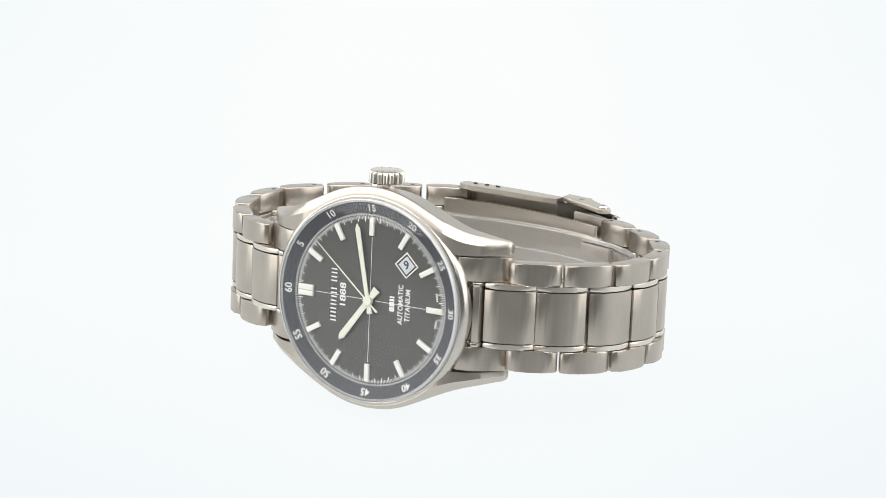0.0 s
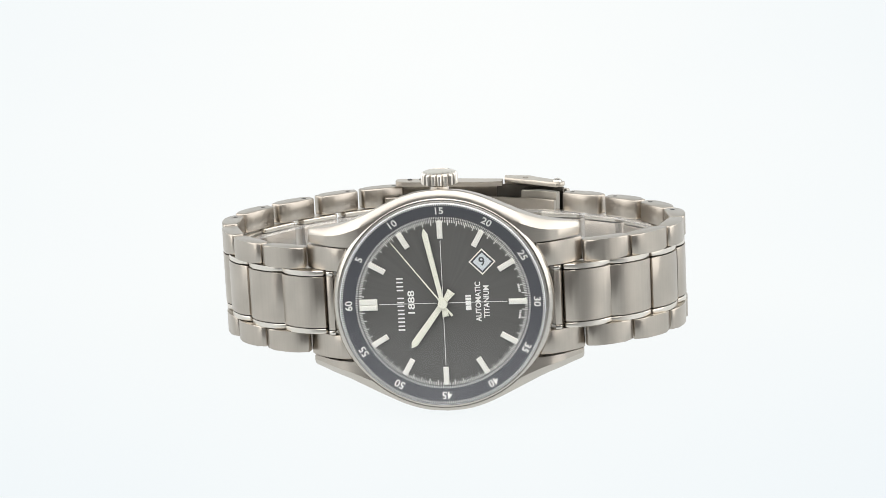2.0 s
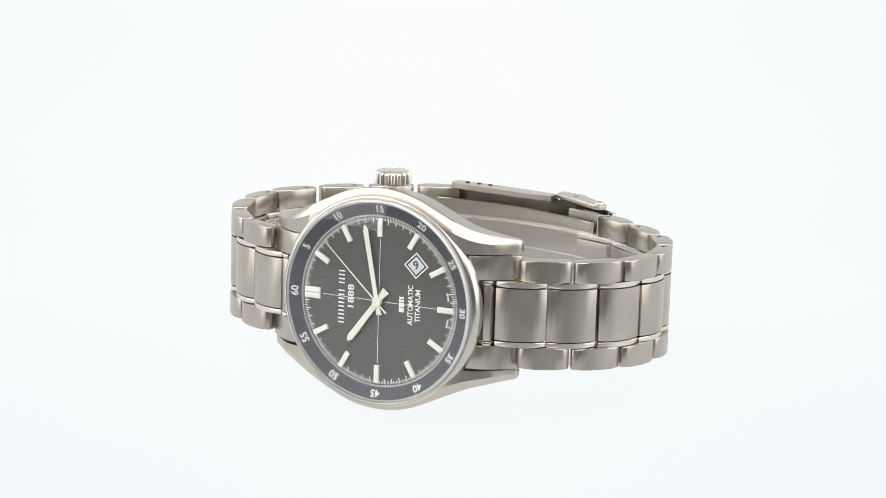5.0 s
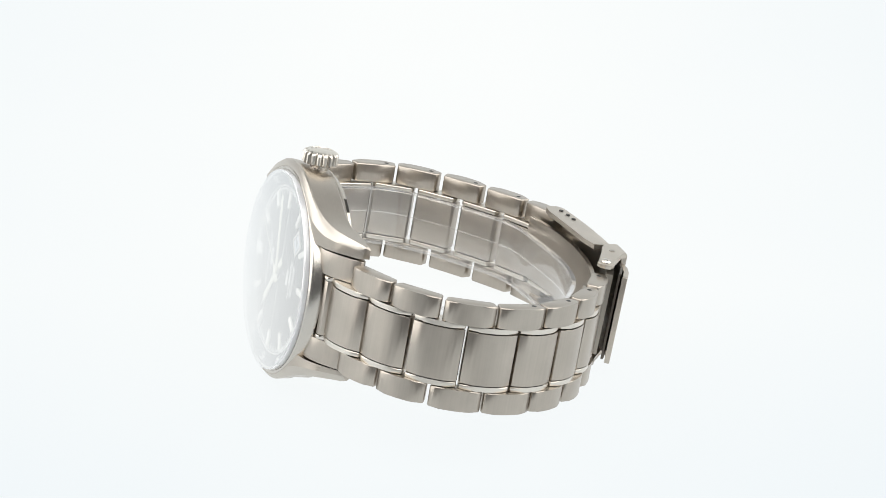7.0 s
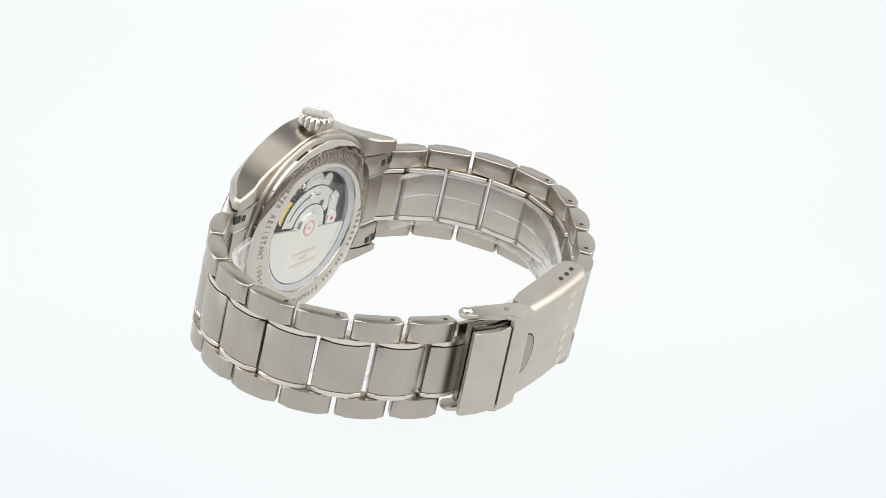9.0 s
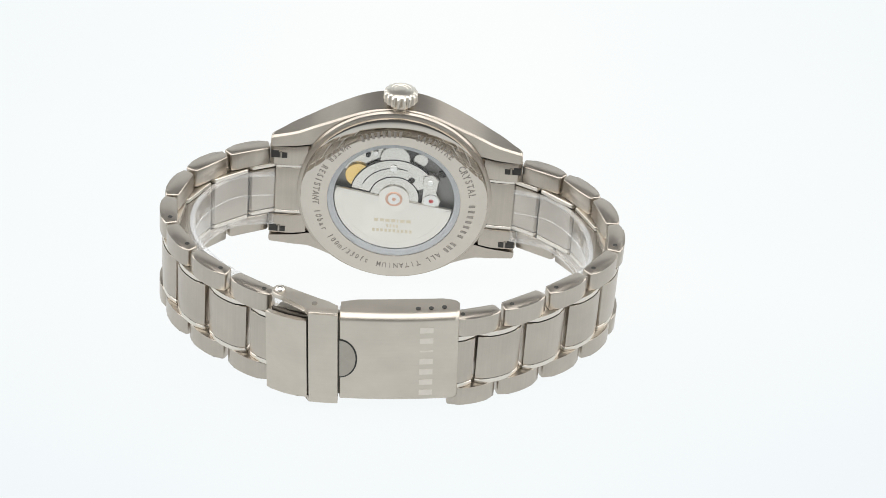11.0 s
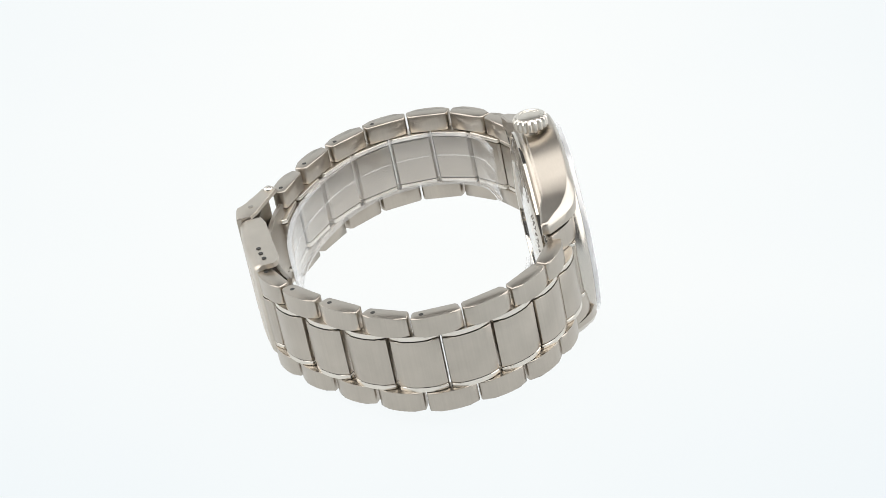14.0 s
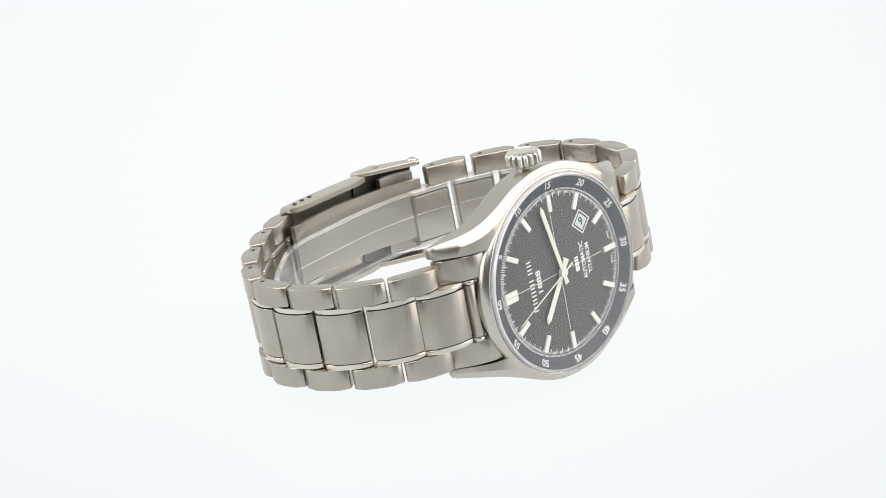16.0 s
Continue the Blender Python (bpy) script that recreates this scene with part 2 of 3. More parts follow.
# ---- the place ----
bm = bmesh.new()
REACH = 0.75
cross = [(-REACH, 0.0)] + [(0.9 * i / 6, 0.0) for i in range(7)]
cross += [(0.9 + 0.5 * math.sin(radians(a)), 0.5 - 0.5 * math.cos(radians(a))) for a in range(10, 91, 10)] + [(1.4, 1.6)]
prev = None
for y, z in cross:
    row = [bm.verts.new((x, y, z)) for x in (-1.2, -0.7, -0.25, 0.25, 0.7, 1.2)]
    if prev:
        for i in range(5):
            bm.faces.new((prev[i], prev[i + 1], row[i + 1], row[i]))
    prev = row
bm.transform(Matrix.Scale(1 / MM, 4))
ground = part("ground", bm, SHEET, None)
tagged(ground, "seamless white sweep under the watch, its light painted in as glow", "ground", kind="structure")

# ---- the watch: x from 12 to 6, y from dial to clasp, z from 9 to the crown ----
watch = new("wristwatch")
tagged(watch, "titanium wristwatch with grey dial lying on its side", "watch")
REST = pose(0.004558, -0.028415, 0.000938 + LIFT, -11.387, -3.852, -2.693)


def build_case():
    """Round middle ring, and on each flank one solid that runs from lug tip to lug tip."""
    bm = lathe(bmesh.new(), [(17.2, 0.45), (18.2, 0.5), (18.6, 0.8), (18.6, 6.0), (18.35, 6.4), (17.7, 6.7), (16.8, 6.7)], 128)
    for f in bm.faces:
        f.material_index = 0
    flank = catmull([(22.9, 12.35), (20.0, 13.0), (16.7, 13.9), (13.6, 15.2), (10.7, 16.6), (7.0, 18.3), (3.5, 19.3), (0, 19.6)], 6)
    xs, zs = [p[0] for p in flank[::-1]], [p[1] for p in flank[::-1]]
    half = list(np.linspace(0, 22.4, 33)) + [22.9, 23.15, 23.3, 23.38]
    trim = {23.15: 0.12, 23.3: 0.3, 23.38: 0.6}
    stations = [-x for x in half[:0:-1]] + half
    for sign in (1, -1):
        rows = []
        for x in stations:
            ax = abs(x)
            cut = trim.get(round(ax, 2), 0.0)
            u = min(1.0, ax / 23.7)
            zo = float(np.interp(min(ax, 22.9), xs, zs)) - cut - (0.6 if sign < 0 else 0.0)
            zi = max(10.0 + cut * 0.5, math.sqrt(max(0.0, 17.5 ** 2 - ax * ax)))
            side = float(np.interp(ax, (0, 6, 11, 13, 15, 17, 19, 20.2, 21.5, 22.5, 23.4), (0.1, 0.12, 0.25, 0.45, 0.9, 1.7, 2.8, 3.7, 4.9, 5.7, 6.4))) + cut * 0.2
            bot = float(np.interp(ax, (0, 14, 16, 18.5, 21, 23.4), (5.75, 5.75, 5.95, 6.8, 7.2, 7.5))) - cut * 0.3
            top = float(np.interp(ax, (0, 8, 12, 14, 15.5, 17, 18.2, 19.4, 20.5, 22, 23.4), (-0.45, -0.5, -0.5, -0.35, -0.05, 0.45, 1.0, 1.85, 2.9, 4.6, 6.1))) + cut * 0.3
            zc = max(zo - 1.9 + 1.0 * u ** 3, math.sqrt(max(0.0, 18.3 ** 2 - ax * ax)), zi + 0.12)
            zc = min(zc, zo - 0.5)
            zt = zo - 0.9 * (1 - u) ** 0.7
            mid = ((zc + zo) / 2 - 0.09, (top + side) / 2 - 0.13)
            cols = [(zi, top + 0.1), (zc, top), mid, (zo - 0.13, side - 0.12), (zo, side + 0.14), (zt, bot - 0.35), (zt - 0.35, bot), (zi, bot)]
            rows.append([bm.verts.new((x, y, sign * z)) for z, y in cols])
        for p, q in zip(rows, rows[1:]):
            for k in range(8):
                f = bm.faces.new((p[k], p[(k + 1) % 8], q[(k + 1) % 8], q[k]))
                f.material_index = 1 if k in (1, 2, 3) else 0
        bm.faces.new(rows[0])
        bm.faces.new(rows[-1])
    return bm


case = part("case", build_case(), [SATIN_CASE, SHINE], watch, "satin titanium case with polished lug bevels", 28)

bm = lathe(bmesh.new(), [(17.4, 2.6), (18.75, 2.6), (18.9, 2.35), (18.92, 1.2), (18.8, 0.55), (18.5, -0.1), (18.15, -0.45), (17.85, -0.58), (17.62, -0.5), (17.55, 0.2)], 128)
part("bezel", bm, BEZEL, watch, "narrow polished titanium bezel ring", 50)
bm = lathe(bmesh.new(), [(17.36, -1.45), (12.0, -1.62), (6.0, -1.69), (0.0, -1.71)], 96)
crystal = part("crystal", bm, GLASS, watch, "clear sapphire crystal", 30)
# clear edge wall made pale to carry the light refracted in it
edge = part("crystal_edge", lathe(bmesh.new(), [(17.58, -0.1), (17.55, -1.1), (17.5, -1.36), (17.36, -1.45)], 128), EDGE, crystal, "edge of the crystal, its refracted light painted as pale haze", 25)
edge.visible_shadow = False
crystal.visible_shadow = False

# dial and what is printed and set on it
dial = part("dial", lathe(bmesh.new(), [(0.0, 0.0), (14.5, 0.0), (14.5, 0.3)], 128), DIAL, watch, "dark grey sunray dial")
part("flange", lathe(bmesh.new(), [(14.45, 0.02), (14.75, -0.1), (17.4, -1.06), (17.52, -0.6)], 128), RING, dial, "grey numeral ring", 20)
bm = bmesh.new()
for i in range(300):
    a = i * 1.2
    if i % 5 == 0:
        bar(bm, a, 13.5, 14.45, 0.16 if i % 25 else 0.24, -0.03, 0.0)
    else:
        bar(bm, a, 13.95, 14.45, 0.1, -0.03, 0.0)
tagged(part("minute_track", bm, WHITE, dial, "fine white minute track"), kind="stuff")
bm = bmesh.new()
for i in range(300):
    bar(bm, i * 1.2, 14.62, 14.95, 0.1, -0.2, -0.02)
    # outer row paints the minute track's reflection in the crystal edge
    bar(bm, i * 1.2, 17.02, 17.38, 0.12, -1.1, -0.9)
tagged(part("flange_track_and_reflection", bm, WHITE, dial, "fine white ticks, outer row painted as a reflection in the crystal edge"), kind="stuff")
bm = bmesh.new()
for a, b0, b1 in ((0, 1.0, 10.9), (90, 1.0, 10.9), (180, 1.0, 10.9), (270, 1.0, 10.9)):
    bar(bm, a, b0, b1, 0.09, -0.025, 0.0)
part("cross_hairs", bm, WHITE, dial, "thin white cross lines")
for h in range(1, 13):
    a = h * 30.0
    for sh in ((-0.5, 0.5) if h == 12 else (0.0,)):
        w = 0.95
        bm = bar(bmesh.new(), a, 11.2, 14.25 if h % 3 == 0 else 14.2, w, -0.42, 0.0, 0.16, sh)
        part("hour_marker", bm, MARKER, dial, "faceted silver baton", 10)
for k in range(12):
    a = (k + 1) * 30.0
    n = (k + 1) * 5
    bm = bmesh.new()
    writing(bm, str(n), 1.8, Matrix.Translation((-16.0 * math.cos(radians(a)), -0.6, 16.0 * math.sin(radians(a)))) @ on_dial(0, 0, 0, a) @ Matrix.Rotation(radians(19.9), 4, "X"), 0.04)
    part("numeral", bm, WHITE, dial)
# the maker's name as plain blocks, the rest in letters
bm = bmesh.new()
for i in range(7):
    z = -4.65 + 1.38 * i
    slab(bm, [(-7.8, z), (-6.65, z), (-6.65, z + 0.24), (-7.8, z + 0.24)], -0.03, 0.0)
    if i != 4:
        slab(bm, [(-7.8, z + 0.66), (-6.65, z + 0.66), (-6.65, z + 0.9), (-7.8, z + 0.9)], -0.03, 0.0)
part("logo", bm, WHITE, dial, "white maker's mark as blocks")
for text, x, width, size in (("1888", -5.35, 4.0, 1.6), ("AUTOMATIC", 6.05, 6.9, 1.35), ("TITANIUM", 7.45, 5.6, 1.35)):
    part("lettering", writing(bmesh.new(), text, size, on_dial(x, 0.1, -0.02), 0.03, width), WHITE, dial, "white printed lettering")
bm = bmesh.new()
for z, w in ((-1.35, 0.8), (-0.45, 0.75), (0.42, 0.4), (0.98, 0.3)):
    slab(bm, [(3.85, z), (4.8, z), (4.8, z + w), (3.85, z + w)], -0.03, 0.0)
part("model_mark", bm, WHITE, dial, "white model mark as blocks")
bm = bmesh.new()
for s in (-1, 1):
    for i in range(5):
        a = 180 + s * (7.5 + i * 1.3)
        bar(bm, a, 13.05, 13.4, 0.2, -0.03, 0.0)
part("small_print", bm, WHITE, dial, "tiny white print")
# date
dm = Matrix.Translation((6.95, 0, 7.0)) @ Matrix.Rotation(radians(-45), 4, "Y")


def square(half, y0, y1, hole=0.0):
    bm = bmesh.new()
    o = [(-half, -half), (half, -half), (half, half), (-half, half)]
    if not hole:
        slab(bm, o, y0, y1)
    else:
        i = [(x * hole / half, z * hole / half) for x, z in o]
        for k in range(4):
            slab(bm, [o[k], o[(k + 1) % 4], i[(k + 1) % 4], i[k]], y0, y1)
        bmesh.ops.remove_doubles(bm, verts=bm.verts, dist=1e-4)
    bm.transform(dm)
    return bm


part("date_window", square(1.62, -0.14, 0.0, 1.42), MARKER, dial, "steel framed date window", 20)
# window's depth is painted: flat dark square, disc colour dimmed for its shade
part("date_recess_shade", square(1.38, -0.05, -0.01), RING, dial)
part("date_disc", square(1.12, -0.09, -0.05), PAPER, dial, "white date disc")
part("date_numeral", writing(bmesh.new(), "9", 2.1, on_dial(6.95, 7.0, -0.11, 74), 0.03), BLACK, dial)


def pointer(length, tail, w0, w1, y, thick):
    """A faceted hand lying towards 12, its ridge along the middle."""
    bm = bmesh.new()
    out = [(tail, -w0 * 0.8), (tail, w0 * 0.8), (0.9, w0 * 0.5), (-0.8, w0 / 2), (-length + 1.0, w1 / 2), (-length, 0.0), (-length + 1.0, -w1 / 2), (-0.8, -w0 / 2), (0.9, -w0 * 0.5)]
    slab(bm, out, y - thick, y, min(0.14, w1 * 0.3), 1)
    return bm


def hour_turn(minute):
    return pose(0, 0, 0, 0, minute * 6.0, 0)


part("hour_hand", pointer(9.6, 2.6, 0.95, 1.25, -0.45, 0.16), LUME, watch, "pale baton hour hand", 15, hour_turn(51.1))
part("minute_hand", pointer(13.4, 2.3, 0.75, 1.0, -0.72, 0.14), LUME, watch, "pale baton minute hand", 15, hour_turn(13.05))
bm = pointer(14.2, 2.6, 0.26, 0.14, -0.95, 0.08)
lathe(bm, [(0.0, -1.12), (0.72, -1.12), (0.82, -1.06), (0.82, -0.3), (0.0, -0.3)], 32)
seconds = part("second_hand", bm, LUME, watch, "thin pale sweep seconds hand with round hub", 30, hour_turn(6.8))

# crown
bm = bmesh.new()
TEETH = 17
prof = [(1.6, 18.4), (1.6, 19.75), (2.85, 19.8), (3.15, 20.0), (3.15, 21.55), (2.9, 21.9), (2.45, 22.12), (1.9, 22.25), (1.82, 22.17), (1.3, 22.26), (1.22, 22.2), (0.6, 22.29), (0.0, 22.3)]
rows = []
for i in range(TEETH * 8):
    a = 2 * math.pi * i / (TEETH * 8)
    cut = 0.4 * max(0.0, 1 - 3.2 * abs(((a * TEETH / (2 * math.pi)) % 1.0) - 0.5))
    rows.append([bm.verts.new(((r - (cut if 19.9 < z < 21.7 else cut * 0.6 if r > 2.6 else 0)) * math.cos(a), 4.0 + (r - (cut if 19.9 < z < 21.7 else cut * 0.6 if r > 2.6 else 0)) * math.sin(a), z)) for r, z in prof])
for i in range(len(rows)):
    p, q = rows[i], rows[(i + 1) % len(rows)]
    for k in range(len(prof) - 1):
        bm.faces.new((p[k], q[k], q[k + 1], p[k + 1]))
bmesh.ops.remove_doubles(bm, verts=bm.verts, dist=1e-5)
part("crown", bm, STRIP, watch, "fluted polished winding crown", 30)

# case back and movement
back = part("case_back", lathe(bmesh.new(), [(16.8, 6.6), (17.65, 6.75), (17.6, 7.25), (17.25, 7.45), (12.9, 8.1), (12.55, 8.0), (12.45, 7.5)], 128), BACKMETAL, watch, "polished titanium display back ring", 25)
part("gasket", lathe(bmesh.new(), [(12.5, 7.75), (12.2, 7.7), (11.4, 7.25), (11.5, 6.4)], 96), GASKET, back, "blue-grey inner ring", 30)
bg = part("back_glass", lathe(bmesh.new(), [(12.5, 7.74), (11.8, 7.82), (0.0, 7.84)], 96), BACKGLASS, back, "clear glass in the case back")
bg.visible_shadow = False
# plate colour darkened to paint the shade between the bridges
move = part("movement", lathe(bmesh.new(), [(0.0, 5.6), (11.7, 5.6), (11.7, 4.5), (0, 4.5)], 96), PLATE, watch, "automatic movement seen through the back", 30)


def arc_plate(r0, r1, a0, a1, cx, cz, y0, y1, bevel=0.15, seg=28):
    """A curved bridge; angles clockwise from the crown as the back is seen."""
    o = [(cx - r1 * math.sin(radians(a0 + (a1 - a0) * i / seg)), cz + r1 * math.cos(radians(a0 + (a1 - a0) * i / seg))) for i in range(seg + 1)]
    o += [(cx - r0 * math.sin(radians(a1 - (a1 - a0) * i / seg)), cz + r0 * math.cos(radians(a1 - (a1 - a0) * i / seg))) for i in range(seg + 1)]
    bm = bmesh.new()
    slab(bm, o[::-1], y1, y0, bevel, 2)
    return bm


def disc(r, cx, cz, y0, y1, seg=40, teeth=0):
    o = []
    for i in range(seg if not teeth else teeth * 4):
        a = 2 * math.pi * i / (seg if not teeth else teeth * 4)
        rr = r if not teeth else r - (0.35 if i % 4 in (0, 1) else 0)
        o.append((cx + rr * math.cos(a), cz + rr * math.sin(a)))
    return slab(bmesh.new(), o, y1, y0, 0.08, 1)


part("bridge", arc_plate(4.75, 8.3, -78, 66, 0, 0, 5.6, 6.75), BRIDGE, move, "nickel bridge", 20)
part("bridge", arc_plate(2.0, 4.6, -86, 104, 0, 0, 5.6, 6.85), BRIDGE, move, "nickel bridge", 20)
part("bridge", arc_plate(8.6, 11.3, -60, -8, 0, 0, 5.6, 6.1), BRIDGE, move, "nickel bridge", 20)
# groove shade painted as thin dark arcs on the bridges
for r0, a0, a1 in ((4.62, -98, 90), (6.5, -66, 20), (8.32, -76, 64)):
    part("bridge_groove", arc_plate(r0, r0 + 0.16, a0, a1, 0, 0, 6.2, 6.8, 0.02), DARK, move, "", 20)
part("balance_cock", slab(bmesh.new(), [(-5.2, 5.4), (-5.6, 1.5), (-5.0, -1.6), (-6.4, -2.3), (-8.4, -1.5), (-8.8, 0.2), (-7.6, 1.8), (-8.4, 4.6), (-7.0, 5.9)], 6.9, 5.6, 0.2), BRIDGE, move, "nickel balance cock", 20)
part("balance_cock_plate", disc(1.4, -7.0, 0.0, 6.9, 7.05), STEEL, move)
part("jewel", disc(0.45, -7.0, 0.0, 7.05, 7.1, 20), RUBY, move, "red jewel")
part("gilt_wheel", disc(2.45, 6.9, 4.4, 5.6, 6.6), GOLD, move, "gilt brass wheel", 20)
part("ratchet_wheel", disc(2.9, 0.2, 8.6, 6.3, 6.7, teeth=26), BRIDGE, move, "toothed steel wheel", 20)
part("ratchet_wheel", disc(1.5, -4.6, 8.4, 5.7, 6.2, teeth=18), BRIDGE, move, "toothed steel wheel", 20)
for x, z, r in ((0.4, 6.6, 0.75), (3.9, 9.6, 0.5), (-6.6, 3.9, 0.6)):
    part("screw", disc(r, x, z, 6.2, 7.0, 24), STEEL, move, "steel screw", 20)
# solid dark discs for the shade in the bearing holes
for x, z, r in ((-3.1, 4.2, 0.65), (5.3, 9.0, 0.45), (-8.8, 6.0, 0.8)):
    part("bearing_hole", disc(r, x, z, 6.25, 6.82, 24), DARK, move)
rotor = part("rotor", arc_plate(2.2, 11.1, 98, 280, 0, 0, 6.75, 7.15), ROTOR, move, "plain nickel winding rotor", 20)
part("rotor_weight", arc_plate(9.9, 11.2, 100, 278, 0, 0, 6.3, 7.19), ROTOR, move, "thicker rotor rim", 20)
part("rotor_hub", disc(2.9, 0, 0, 6.75, 7.18), ROTOR, move, "", 20)
bm = lathe(bmesh.new(), [(1.1, 7.15), (1.2, 7.3), (1.55, 7.3), (1.65, 7.15)], 48)
part("rotor_ring", bm, COPPER, move, "copper ring round the rotor bearing")
part("rotor_bearing", disc(1.15, 0, 0, 7.1, 7.26), STEEL, move, "", 20)
part("rotor_bearing_jewel", disc(0.4, 0, 0, 7.26, 7.3, 20), COPPER, move)
bm = bmesh.new()
for r, widths in ((4.9, (0.8, 0.8, 0.8, 0.8, 0.3, 0.9, 0.9)), (6.1, (0.35,) * 4), (7.2, (0.5,) * 10)):
    tot = sum(widths) + 0.28 * (len(widths) - 1)
    x = tot / 2
    for w in widths:
        slab(bm, [(x, -r - 0.35), (x - w, -r - 0.35), (x - w, -r + 0.3), (x, -r + 0.3)], 7.19, 7.14)
        x -= w + 0.28
part("engraving", bm, GILT_PRINT, move, "faint gilt engraving as bars")


def ring_text(bm, text, a0, step, size, r=14.75, flip=False):
    for i, ch in enumerate(text):
        if ch != " ":
            a = a0 + step * i
            writing(bm, ch, size, on_back(a, r, 7.85, flip) @ Matrix.Rotation(radians(8.5 if flip else -8.5), 4, "X") @ Matrix.Diagonal((0.74, 1, 1, 1)), 0.06)
    return bm


part("back_lettering", ring_text(bmesh.new(), "SAPPHIRE  CRYSTAL", 15, 4.1, 1.9), ETCH, back, "engraved lettering")
part("back_lettering", ring_text(bmesh.new(), "ALL TITANIUM", 142, 4.2, 1.7), ETCH, back, "engraved lettering")
part("back_lettering", ring_text(bmesh.new(), "WATER RESISTANT 10bar", -40, -4.0, 1.75, 14.75, True), ETCH, back, "engraved lettering")
part("back_lettering", ring_text(bmesh.new(), "100m/330ft", -128, -3.8, 1.75, 14.75, True), ETCH, back, "engraved lettering")
bm = bmesh.new()
for a in [-26 + 4 * i for i in range(8)] + [90 + 4.7 * i for i in range(7)] + [127, 131, 134.5]:
    tmp = bmesh.new()
    bmesh.ops.create_cube(tmp, size=1.0)
    tmp.transform(on_back(a, 14.75, 7.85) @ Matrix.Rotation(radians(-8.5), 4, "X") @ Matrix.Diagonal((0.5, 1.25, 0.06, 1)))
    keep = bpy.data.meshes.new("bars")
    tmp.to_mesh(keep)
    tmp.free()
    bm.from_mesh(keep)
    bpy.data.meshes.remove(keep)
part("back_mark", bm, ETCH, back, "engraved marks as bars")

# ---- bracelet ----
T_PATH = [(23.6, 5.4), (31.4, 9.5), (37.5, 16.0), (39.9, 24.8), (38.7, 33.1), (33.8, 41.05), (26.7, 47.15), (18.2, 52.1)]
U_PATH = [(-23.6, 5.4), (-31.5, 9.3), (-37.3, 16.0), (-40.2, 24.7), (-40.1, 33.1), (-34.9, 41.0), (-27.9, 47.45), (-20.1, 53.2), (-11.9, 56.5)]
T_DROP = [0.0, -0.1, -0.3, -0.4, -0.4, -0.4, -0.35, -0.3, -0.3]
U_DROP = [0.0, 0.1, 0.3, 0.5, 0.7, 0.9, 0.95, 1.0, 1.0]


def link_profile(half, bulge, thick, flat=0.0):
    """Side outline of a link: convex outside (-y), flat inside, rounded ends."""
    out = []
    for i in range(11):
        s = -half + 2 * half * i / 10
        out.append((s * 0.985, -thick / 2 - bulge * (1 - (s / half) ** 2) + 0.25 * (abs(s / half) ** 8)))
    out += [(half, -thick / 2 + 0.6), (half - 0.4, thick / 2 - 0.4), (half - 0.8, thick / 2), (-half + 0.8, thick / 2), (-half + 0.4, thick / 2 - 0.4), (-half, -thick / 2 + 0.6)]
    return out


def along(path, drop, u):
    """Point and direction at u links from the lug."""
    i = max(0, min(len(path) - 2, int(math.floor(u))))
    f = u - i
    p, q = path[i], path[i + 1]
    d = drop[min(i, len(drop) - 1)] + (drop[min(i + 1, len(drop) - 1)] - drop[min(i, len(drop) - 1)]) * f
    return p[0] + (q[0] - p[0]) * f, p[1] + (q[1] - p[1]) * f, d


def seat(path, drop, u0, u1, z):
    a, b = along(path, drop, u0), along(path, drop, u1)
    dx, dy = b[0] - a[0], b[1] - a[1]
    turn = math.degrees(math.atan2(dy, dx)) + (180 if path is U_PATH else 0)
    return mm_pose((a[0] + b[0]) / 2, (a[1] + b[1]) / 2, (a[2] + b[2]) / 2 + z, 0, 0, turn)


OUTER_W, CENTER_W = 3.65, 4.47
outer = centre = strip = hole = None
